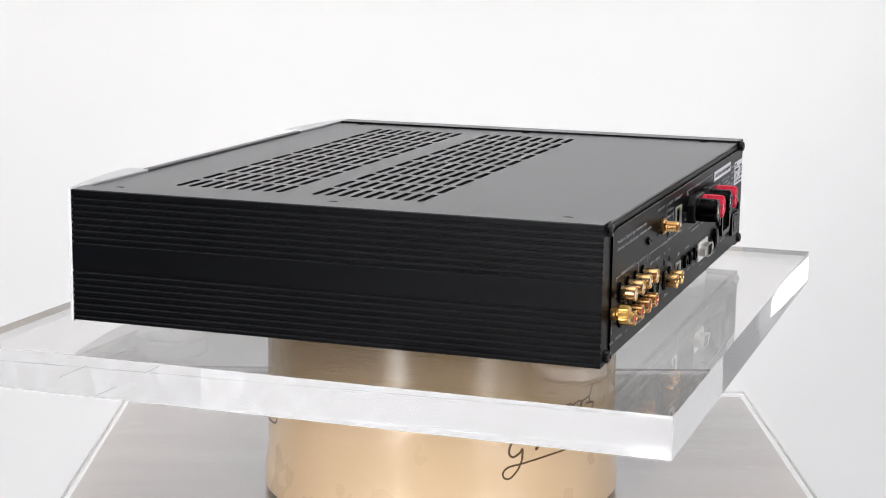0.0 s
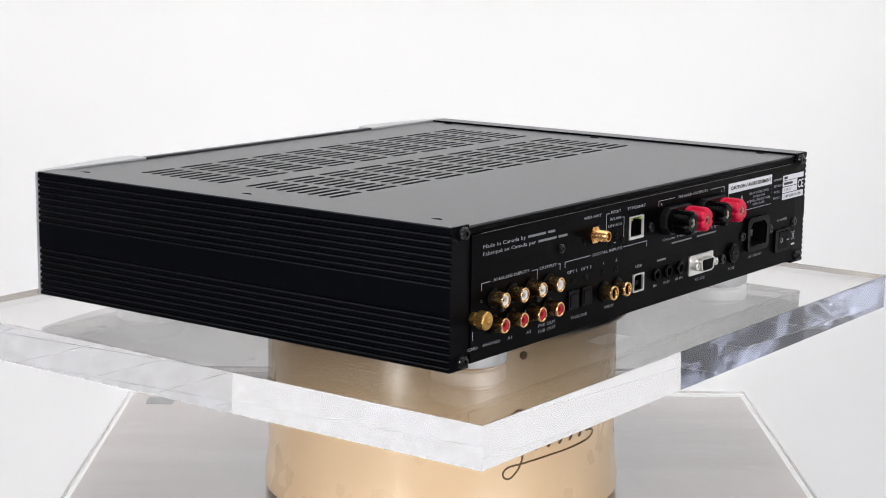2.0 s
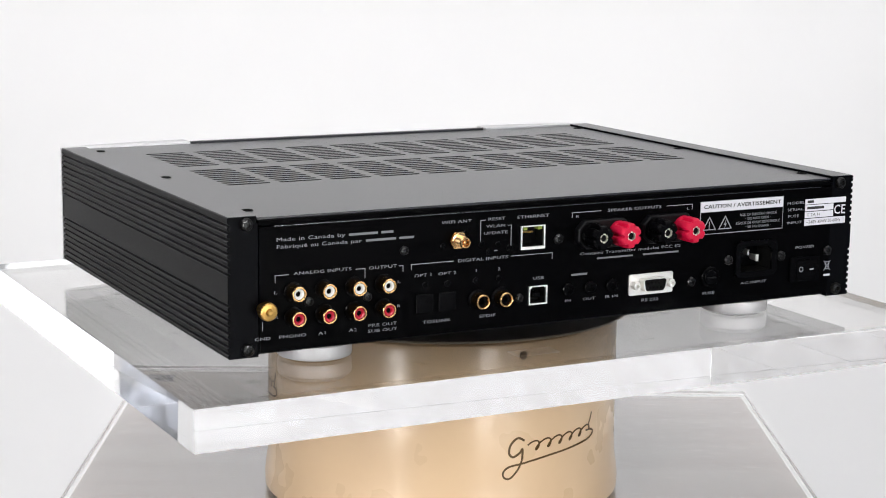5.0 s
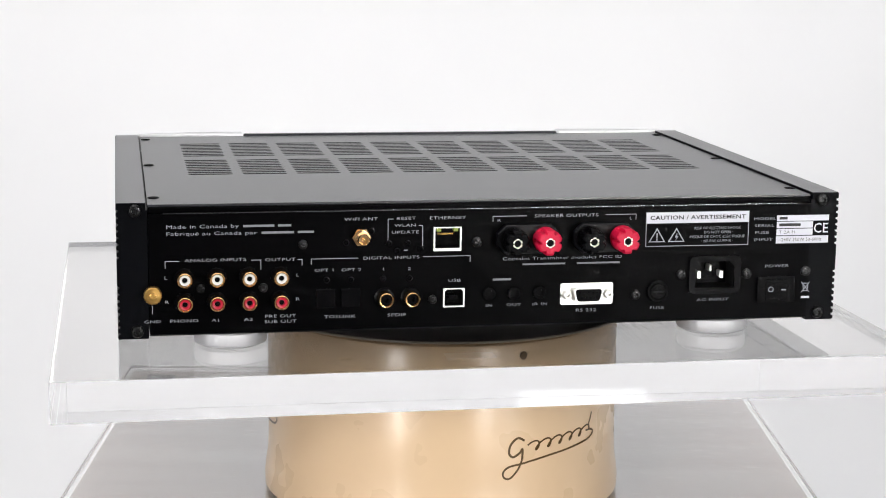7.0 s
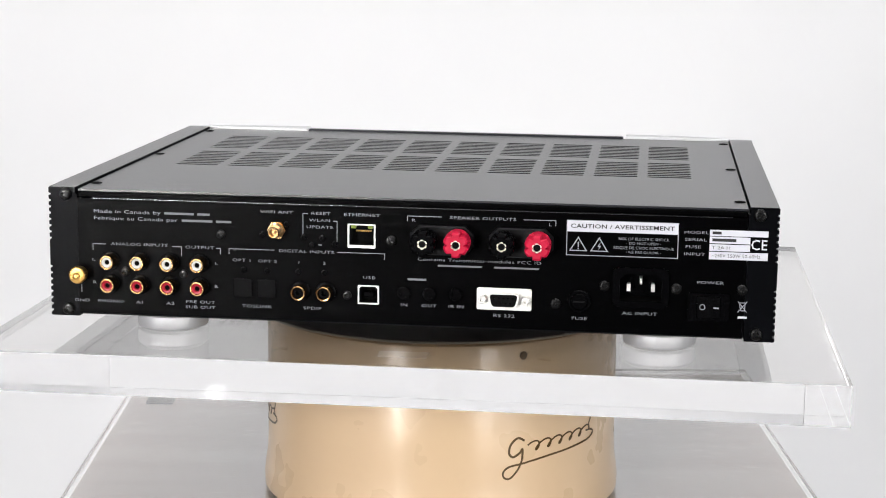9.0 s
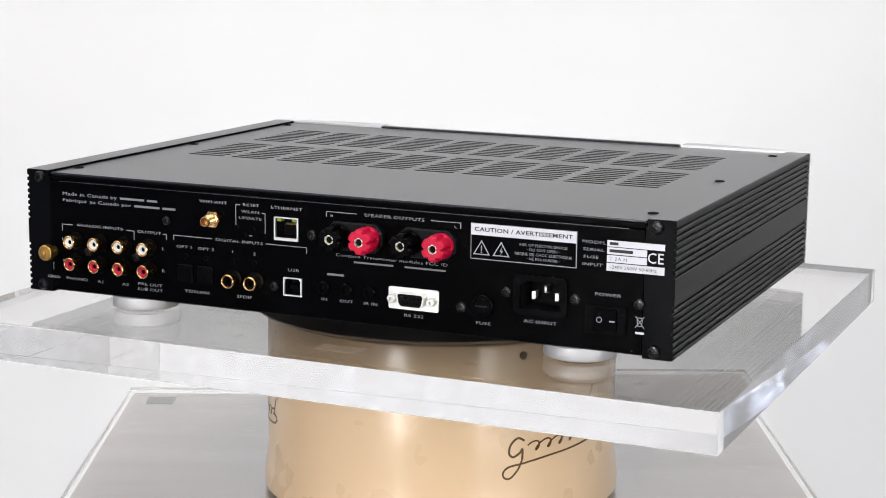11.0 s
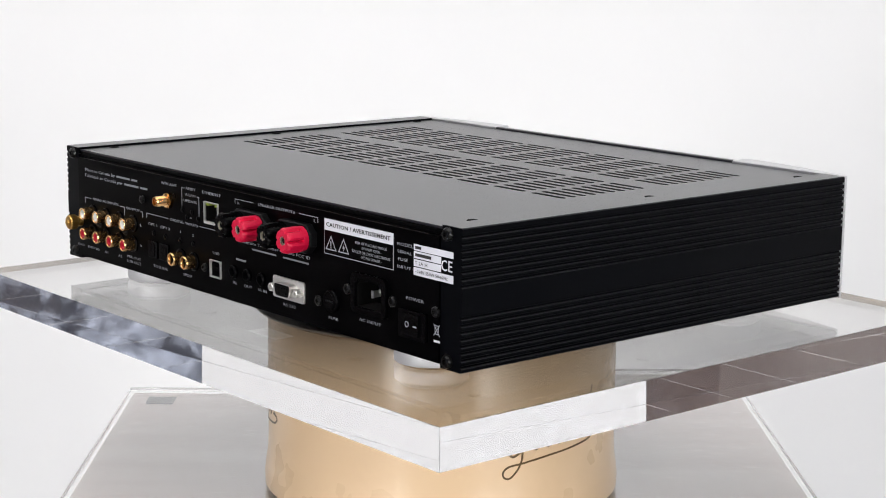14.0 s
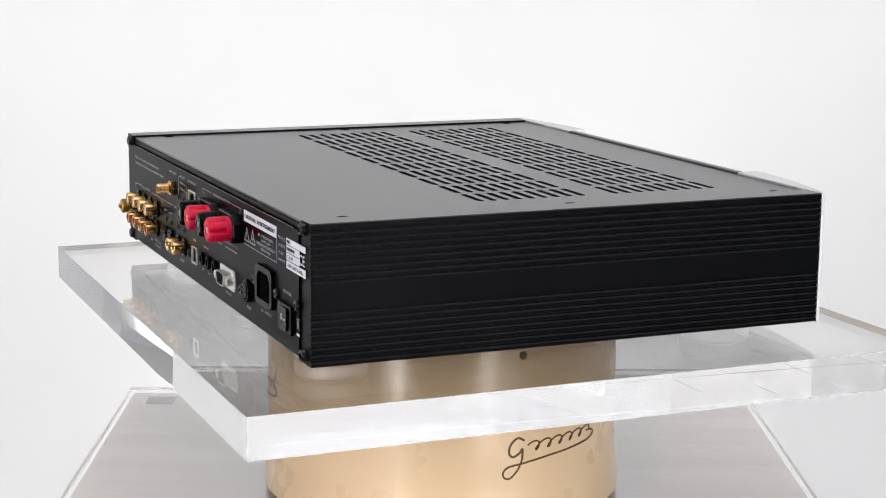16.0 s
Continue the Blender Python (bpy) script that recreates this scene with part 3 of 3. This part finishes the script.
kn = lambda r: [((r * (1.0 + (0.035 if i % 2 else -0.035))) * math.cos(2 * math.pi * i / 40), (r * (1.0 + (0.035 if i % 2 else -0.035))) * math.sin(2 * math.pi * i / 40)) for i in range(40)]
cl = lambda r: [(r * math.cos(2 * math.pi * i / 40), r * math.sin(2 * math.pi * i / 40)) for i in range(40)]
loft(bm, [(0.0040, cl(0.0042)), (0.0046, kn(0.0050)), (0.0092, kn(0.0050)), (0.0099, cl(0.0044)), (0.0101, cl(0.0020)), (0.0114, cl(0.0018)), (0.0118, cl(0.0010))], m)
part("knob", bm, M_BRASS, g)

# aerial socket
m = on_rear(-0.0758, 0.0566, -RP)
w = part("aerial_socket", loft(bmesh.new(), [(-0.0002, [(0.0055 * math.cos(radians(60 * i)), 0.0055 * math.sin(radians(60 * i))) for i in range(6)]), (0.0024, [(0.0055 * math.cos(radians(60 * i)), 0.0055 * math.sin(radians(60 * i))) for i in range(6)])], m), M_GOLD, amp, "gold threaded aerial socket")
pr = [(0.0044, 0.0024), (0.0044, 0.0032)]
for k in range(7):
    pr += [(0.0030, 0.0036 + 0.0010 * k), (0.0034, 0.0041 + 0.0010 * k)]
pr += [(0.0030, 0.0112), (0.0024, 0.0112), (0.0022, 0.008), (0.0007, 0.008), (0.0007, 0.0105), (0, 0.0107)]
part("thread", lathe(bmesh.new(), pr, 24, m), M_GOLD, w, smooth=True)

# network socket
E_X, E_Z, E_W, E_H = -0.0255, 0.05455, 0.0164, 0.0141
m = on_rear(E_X, E_Z, -RP)
opening = [(-0.0073, -0.0054), (0.0073, -0.0054), (0.0073, 0.0064), (-0.0073, 0.0064)]
e = part("network_socket", pierced(bmesh.new(), rrect(E_W, E_H, 0.0004, 1), [opening], 0.0009, -0.0004, m), M_TIN, amp, "bright steel network socket")
part("well", pierced(bmesh.new(), rrect(E_W - 0.0003, E_H - 0.0003, 0.0004, 1), [opening], -0.0004, -0.0100, m), M_DARK, e)
part("cavity", loft(bmesh.new(), [(-0.0098, [(x * 0.98, y * 0.98) for x, y in opening]), (-0.0090, [(x * 0.98, y * 0.98) for x, y in opening])], m), M_DARK, e)
for k in range(8):
    cx = -0.0042 + 0.0012 * k
    b = boxed(cx - 0.0003, cx + 0.0003, 0.0014, 0.0022, -0.009, -0.007, m=m)
    part("contact", b, M_BRASS, e)
for s in (-1, 1):
    part("indicator_lamp", boxed(s * 0.0050 - 0.0013, s * 0.0050 + 0.0013, 0.0044, 0.0063, -0.0040, 0.0002, m=m), M_GREEN, e)

# square data socket
m = on_rear(-0.0213, 0.0197, -RP)
op = [(-0.0055, -0.0048), (0.0055, -0.0048), (0.0055, 0.0036), (0.0042, 0.0050), (-0.0042, 0.0050), (-0.0055, 0.0036)]
u = part("usb_socket", pierced(bmesh.new(), rrect(0.0126, 0.0112, 0.0003, 1), [op], 0.0010, -0.0004, m), M_TIN, amp, "bright steel square data socket")
part("well", pierced(bmesh.new(), rrect(0.0123, 0.0109, 0.0003, 1), [op], -0.0004, -0.0090, m), M_DARK, u)
part("cavity", loft(bmesh.new(), [(-0.0088, op), (-0.0080, op)], m), M_DARK, u)
part("tongue", boxed(-0.0028, 0.0028, -0.0016, 0.0014, -0.008, -0.0008, 0.0003, m=m), M_PLASTIC, u)

# optical sockets
for x in (-0.0964, -0.0820):
    m = on_rear(x, 0.0213, -RP)
    o = part("optical_socket", loft(bmesh.new(), [(-0.0002, rrect(0.0112, 0.0112, 0.0008, 2)), (0.0014, rrect(0.0112, 0.0112, 0.0008, 2)), (0.0018, rrect(0.0104, 0.0104, 0.0006, 2))], m), M_PLASTIC, amp)
    part("shutter", boxed(-0.0036, 0.0036, -0.0040, 0.0032, 0.0016, 0.0022, 0.0002, m=m), M_PLASTIC, o)

# small round sockets
for x in (-0.0003, 0.0147, 0.0300):
    m = on_rear(x, 0.0214, -RP)
    j = part("mini_jack", lathe(bmesh.new(), [(0.0042, -0.0002), (0.0042, 0.0016), (0.0036, 0.0022), (0.0026, 0.0022), (0.0024, 0.0012), (0.0019, 0.0012), (0.0018, 0.0002), (0, 0.0002)], 24, m), M_PLASTIC, amp, smooth=True)

# serial port
m = on_rear(0.0586, 0.0201, -RP)
s = part("serial_port", loft(bmesh.new(), [(-0.0002, rrect(0.0320, 0.0130, 0.0012, 3)), (0.0009, rrect(0.0320, 0.0130, 0.0012, 3))], m), M_TIN, amp, "bright nine hole serial port")
dsh = lambda k: [(x * (1.0 + 0.10 * (y / 0.004)) * k, y * k) for x, y in rrect(0.0168, 0.0082, 0.0020, 3)]
bm = pierced(bmesh.new(), dsh(1.0), [dsh(0.90)], 0.0060, 0.0008, m)
part("shell", bm, M_TIN, s)
ins = part("insert", loft(bmesh.new(), [(0.0010, dsh(0.89)), (0.0056, dsh(0.89))], m), M_DARK, s)
for k in range(9):
    cx, cy = ((k - 2) * 0.0027, 0.0015) if k < 5 else ((k - 6.5) * 0.0027, -0.0015)
    part("pin_hole", lathe(bmesh.new(), [(0.0006, 0.0056), (0.0006, 0.0058), (0.0004, 0.0058), (0, 0.0057)], 8, m @ Matrix.Translation((cx, cy, 0))), M_PLASTIC, s)
for q in (-1, 1):
    mm = m @ Matrix.Translation((q * 0.0126, 0, 0))
    hx = [(0.0027 * math.cos(radians(60 * i)), 0.0027 * math.sin(radians(60 * i))) for i in range(6)]
    part("hex_post", loft(bmesh.new(), [(0.0008, hx), (0.0052, hx), (0.0055, [(a * 0.85, b * 0.85) for a, b in hx]), (0.0055, [(a * 0.45, b * 0.45) for a, b in hx]), (0.003, [(a * 0.4, b * 0.4) for a, b in hx])], mm), M_TIN, s)

# fuse holder
m = on_rear(0.1022, 0.0206, -RP)
fz = part("fuse_holder", lathe(bmesh.new(), [(0.0068, -0.0002), (0.0068, 0.0020), (0.0062, 0.0026), (0.0052, 0.0026), (0.0050, 0.0016), (0, 0.0016)], 32, m), M_PLASTIC, amp, smooth=True)
bm = lathe(bmesh.new(), [(0.0048, 0.0014), (0.0048, 0.0026), (0.0044, 0.0030), (0, 0.0030)], 28, m)
part("cap", bm, M_PLASTIC, fz, smooth=True)
part("slot", boxed(-0.0036, 0.0036, -0.0005, 0.0005, 0.0029, 0.0032, m=m), M_GREYPL, fz)

# mains inlet
m = on_rear(0.1373, 0.0298, -RP)
inner = [(-0.0122, -0.0080), (0.0122, -0.0080), (0.0122, 0.0046), (0.0085, 0.0082), (-0.0085, 0.0082), (-0.0122, 0.0046)]
ac = part("mains_inlet", pierced(bmesh.new(), rrect(0.0322, 0.0232, 0.0042, 5), [inner], 0.0022, 0.0000, m), M_PLASTIC, amp, "black mains inlet with three blades")
part("recess", pierced(bmesh.new(), rrect(0.0300, 0.0210, 0.001, 2), [inner], 0.0002, -0.0150, m), M_DARK, ac)
part("recess_floor", loft(bmesh.new(), [(-0.0150, inner), (-0.0140, inner)], m), M_PLASTIC, ac)
for cx, cy in ((-0.0070, -0.0016), (0.0, 0.0022), (0.0070, -0.0016)):
    part("blade", boxed(cx - 0.0008, cx + 0.0008, cy - 0.0019, cy + 0.0019, -0.0140, -0.0066, 0.0003, m=m), M_TIN, ac)

# power switch
m = on_rear(0.1762, 0.0199, -RP)
sw = part("power_switch", pierced(bmesh.new(), rrect(0.0236, 0.0160, 0.0010, 2), [rrect(0.0136, 0.0128, 0.0005, 1)], 0.0020, -0.0002, m), M_PLASTIC, amp, "black rocker switch with white marks")
bm = loft(bmesh.new(), [(0.0, rrect(0.0130, 0.0122, 0.0004, 1)), (0.0020, rrect(0.0130, 0.0122, 0.0004, 1))], m)
for v in bm.verts:
    l = m.inverted() @ v.co
    if l.z > 0.001:
        v.co = m @ Vector((l.x, l.y, 0.0021 + 0.16 * max(l.x, 0) + 0.02 * -min(l.x, 0)))
rk = part("rocker", bm, M_PLASTIC, sw)
flat_text("mark", "O", 0.1727, 0.0199, 0.0052, rk, stretch=0.9, lift=RP + 0.0026)
bars("mark", [(179.0, 182.0, 19.5, 20.3)], M_PRINT, rk, lift=RP + 0.0034)

# loudspeaker terminals
for x0, half in ((0.0220, 0.0096), (0.0680, 0.0101)):
    m = on_rear(x0, 0.0540, -RP)
    oct_ = lambda w, h, c: [(-w / 2 + c, -h / 2), (w / 2 - c, -h / 2), (w / 2, -h / 2 + c), (w / 2, h / 2 - c), (w / 2 - c, h / 2), (-w / 2 + c, h / 2), (-w / 2, h / 2 - c), (-w / 2, -h / 2 + c)]
    tb = part("speaker_terminal", loft(bmesh.new(), [(-0.0002, oct_(0.0372, 0.0172, 0.0050)), (0.0042, oct_(0.0372, 0.0172, 0.0050)), (0.0050, oct_(0.0360, 0.0160, 0.0046))], m), M_GREYPL, amp, "pair of black and red loudspeaker binding posts")
    for dx, mt, lab in ((-half, M_PLASTIC, "black fluted binding post"), (half, M_RED, "red fluted binding post")):
        mm = m @ Matrix.Translation((dx, 0, 0))

        def lobes(r):
            pts = []
            for i in range(40):
                a = 2 * math.pi * i / 40
                f = abs(((a * 6 / (2 * math.pi)) % 1.0) - 0.5) * 2
                k = 1.0 if f < 0.62 else 1.0 - 0.30 * (f - 0.62) / 0.38
                pts.append((r * k * math.cos(a), r * k * math.sin(a)))
            return pts
        kb = part("knob", loft(bmesh.new(), [(0.0050, cl(0.0075)), (0.0078, cl(0.0076)), (0.0082, lobes(0.0077)), (0.0165, lobes(0.0076)), (0.0180, lobes(0.0072)), (0.0188, lobes(0.0062)), (0.0188, lobes(0.0030)), (0.0158, lobes(0.0030))], mm, True, True), mt, tb, lab)
        part("bore", lathe(bmesh.new(), [(0.0030, 0.0156), (0.0030, 0.0180), (0.0028, 0.0184), (0.0022, 0.0184), (0.0020, 0.0170)], 20, mm), M_NICKEL, tb, "bright steel bore", smooth=True)
        part("bore_hole", lathe(bmesh.new(), [(0.0021, 0.0172), (0, 0.0172)], 20, mm), M_DARK, tb)

# ---- printing on the rear ----
TXT = [("Made in Canada by", -186.9, 64.3, 3.4, "LEFT"), ("Fabriqué au Canada par", -186.9, 60.3, 3.4, "LEFT"),
       ("ANALOG INPUTS", -159.2, 44.9, 2.9, ""), ("OUTPUT", -122.5, 44.4, 2.9, ""), ("L", -187.3, 35.1, 2.8, ""), ("R", -186.9, 21.2, 2.8, ""),
       ("L", -112.5, 35.1, 2.8, ""), ("R", -112.6, 21.1, 2.8, ""), ("GND", -195.0, 10.0, 2.8, ""), ("PHONO", -177.3, 10.0, 2.9, ""),
       ("A1", -159.3, 9.9, 2.9, ""), ("A2", -140.8, 9.9, 2.9, ""), ("PRE OUT", -122.5, 11.4, 2.9, ""), ("SUB OUT", -122.5, 8.2, 2.9, ""),
       ("WIFI ANT", -76.0, 67.0, 2.9, ""), ("RESET", -49.8, 67.0, 2.8, ""), ("WLAN", -50.3, 62.9, 2.8, ""), ("UPDATE", -50.3, 58.9, 2.8, ""),
       ("ETHERNET", -25.4, 66.9, 2.9, ""), ("DIGITAL INPUTS", -58.3, 44.1, 2.9, ""), ("OPT 1", -97.0, 37.6, 2.8, ""), ("OPT 2", -81.6, 37.5, 2.8, ""),
       ("1", -62.8, 37.5, 2.8, ""), ("2", -47.7, 37.4, 2.8, ""), ("TOSLINK", -88.2, 10.1, 2.9, ""), ("SPDIF", -54.9, 10.2, 2.9, ""), ("USB", -21.0, 29.8, 2.9, ""),
       ("IN", -0.2, 14.3, 2.8, ""), ("OUT", 14.6, 14.3, 2.8, ""), ("IR IN", 30.5, 14.4, 2.8, ""), ("R", 5.0, 64.8, 2.6, ""), ("L", 84.5, 64.7, 2.6, ""),
       ("SPEAKER OUTPUTS", 45.5, 67.0, 2.9, ""), ("Contains Transmitter modules FCC ID", 43.7, 41.9, 2.9, ""), ("RS 232", 58.6, 10.0, 2.9, ""),
       ("FUSE", 102.4, 10.2, 2.8, ""), ("AC INPUT", 137.1, 14.3, 2.9, ""), ("POWER", 176.7, 33.9, 2.9, ""),
       ("MODEL", 167.9, 62.9, 2.75, ""), ("SERIAL", 167.7, 58.7, 2.75, ""), ("FUSE", 166.3, 54.5, 2.75, ""), ("INPUT", 167.2, 50.3, 2.75, "")]
for body, x, z, size, al in TXT:
    flat_text("lettering", body, x / 1000, z / 1000, size / 1000 * 0.88, amp, stretch=1.70, align=al or "CENTER")
L = 0.35
bars("printed_line", [(-187.7, -179.6, 44.5, 44.5 + L), (-187.7, -187.7 + L, 40.7, 44.5), (-139.1, -133.4, 44.3, 44.3 + L), (-133.4 - L, -133.4, 39.0, 44.3), (-112.5, -109.8, 44.1, 44.1 + L), (-109.8 - L, -109.8, 40.7, 44.1)], M_PRINT, amp)
bars("printed_line", [(-104.9, -77.6, 44.2, 44.2 + L), (-104.9, -104.9 + L, 41.2, 44.2), (-39.7, -11.7, 44.2, 44.2 + L), (-11.7 - L, -11.7, 40.8, 44.2)], M_PRINT, amp)
bars("printed_line", [(-60.5, -57.2, 66.6, 66.6 + L), (-60.5, -60.5 + L, 54.4, 66.6), (-42.4, -39.9, 62.6, 62.6 + L), (-39.9 - L, -39.9, 50.3, 62.6), (-51.2, -49.0, 48.2, 48.6)], M_PRINT, amp)
bars("printed_line", [(1.2, 21.5, 67.1, 67.1 + L), (1.2, 1.2 + L, 64.2, 67.1), (69.0, 87.8, 67.0, 67.0 + L), (87.8 - L, 87.8, 64.0, 67.0), (-195.2, -194.9, 14.7, 19.5)], M_PRINT, amp)
bars("printed_bar", [(-143.5, -125.8, 63.6, 64.9), (-123.6, -116.2, 63.6, 64.9), (-133.0, -114.6, 59.6, 60.9), (-112.4, -103.2, 59.6, 60.9)], M_FAINT, amp, label="white printed bars")
bars("printed_bar", [(1.8, 12.8, 29.2, 30.4), (19.5, 45.2, 38.0, 39.0), (52.5, 78.5, 38.0, 39.0)], M_FAINT, amp, label="white printed bars")


def rear_label(name, x0, x1, z0, z1, material, lift, parent, label=""):
    a, b = A(x0 / 1000, -RP - lift - 0.00015, z0 / 1000), A(x1 / 1000, -RP - lift + 0.00005, z1 / 1000)
    return part(name, boxed(a.x, b.x, a.y, b.y, a.z, b.z), material, parent, label)


# caution label
cl_ = rear_label("caution_label", 93.9, 157.9, 47.3, 68.0, M_PRINT, 0.0, amp, "black and white caution label")
rear_label("field", 94.4, 157.4, 47.8, 61.2, M_REAR, 0.0002, cl_)
rear_label("heading", 94.3, 157.5, 61.4, 67.7, M_WHITE, 0.0002, cl_)
flat_text("lettering", "CAUTION / AVERTISSEMENT", 0.1259, 0.0646, 0.0034, cl_, M_INK, 1.32, lift=RP + 0.0006, weight=0.00005)
for i, t in enumerate(("RISK OF ELECTRIC SHOCK", "· DO NOT OPEN ·", "RISQUE DE CHOC ELECTRIQUE", "· NE PAS OUVRIR ·")):
    flat_text("lettering", t, 0.1382, 0.0580 - 0.0026 * i, 0.0023, cl_, M_PRINT, 1.02, lift=RP + 0.0006)
for cx in (100.8, 112.8):
    m = on_rear(cx / 1000, 0.0529, -RP - 0.0005)
    tri = lambda r: [(r * math.sin(radians(a)), r * math.cos(radians(a)) * 0.95) for a in (0, 240, 120)]
    t = part("warning_triangle", pierced(bmesh.new(), tri(0.0060), [tri(0.0048)], 0.0001, 0.0, m), M_PRINT, cl_)
    if cx < 105:
        bars("mark", [(cx - 0.35, cx + 0.35, 52.3, 55.4), (cx - 0.35, cx + 0.35, 51.1, 51.8)], M_PRINT, t, RP + 0.0006)
    else:
        bm = bmesh.new()
        loft(bm, [(0.0, [(0.0008, 0.0030), (-0.0010, -0.0002), (0.0002, -0.0002), (-0.0006, -0.0024), (0.0012, 0.0006), (0.0, 0.0006)]), (0.0001, [(0.0008, 0.0030), (-0.0010, -0.0002), (0.0002, -0.0002), (-0.0006, -0.0024), (0.0012, 0.0006), (0.0, 0.0006)])], m)
        part("mark", bm, M_PRINT, t)

# rating plate
rp = rear_label("rating_label", 175.5, 208.4, 61.3, 64.8, M_WHITE, 0.0, amp, "white rating label with black print")
rear_label("field", 175.5, 198.4, 57.0, 60.9, M_WHITE, 0.0, rp)
rear_label("field", 175.5, 198.4, 52.6, 56.5, M_WHITE, 0.0, rp)
rear_label("field", 175.4, 208.5, 47.7, 52.1, M_WHITE, 0.0, rp)
bars("printed_bar", [(177.0, 182.0, 62.3, 63.9), (177.0, 190.5, 58.2, 59.9)], M_INK, rp, RP + 0.0004)
flat_text("lettering", "T 2A H", 0.1768, 0.0545, 0.0029, rp, M_INK, 1.15, "LEFT", RP + 0.0004)
flat_text("lettering", "~240V 350W 50-60Hz", 0.1768, 0.0499, 0.0029, rp, M_INK, 0.98, "LEFT", RP + 0.0004)
flat_text("conformity_mark", "CE", 0.2034, 0.0565, 0.0084, rp, M_WHITE, 0.92, lift=RP + 0.0004, weight=0.00005)

# crossed bin mark
m = on_rear(0.1955, 0.0205, -RP - 0.0002)
bm = bmesh.new()
for x0, y0, x1, y1 in ((-0.0016, 0.0022, -0.0011, -0.0022), (0.0016, 0.0022, 0.0011, -0.0022), (-0.0011, -0.0022, 0.0011, -0.0022), (-0.0021, 0.0024, 0.0021, 0.0024), (-0.0026, 0.0032, 0.0026, -0.0032), (0.0026, 0.0032, -0.0026, -0.0032)):
    d = Vector((x1 - x0, y1 - y0)).normalized() * 0.0002
    loft(bm, [(0.0, [(x0 - d.y, y0 + d.x), (x1 - d.y, y1 + d.x), (x1 + d.y, y1 - d.x), (x0 + d.y, y0 - d.x)]), (0.0001, [(x0 - d.y, y0 + d.x), (x1 - d.y, y1 + d.x), (x1 + d.y, y1 - d.x), (x0 + d.y, y0 - d.x)])], m)
part("disposal_mark", bm, M_PRINT, amp, weld=False)
bars("printed_bar", [(193.0, 198.2, 13.7, 15.0)], M_WHITE, amp, RP + 0.0002)


# ---- what turns ----
def motions():
    rows = [(k * 0.5, pose(0, 0, Z_SLAB, LEAN[0], LEAN[1], angle_at(k * 0.5))) for k in range(33)]
    walk(slab, rows)
    walk(amp, rows)


motions()
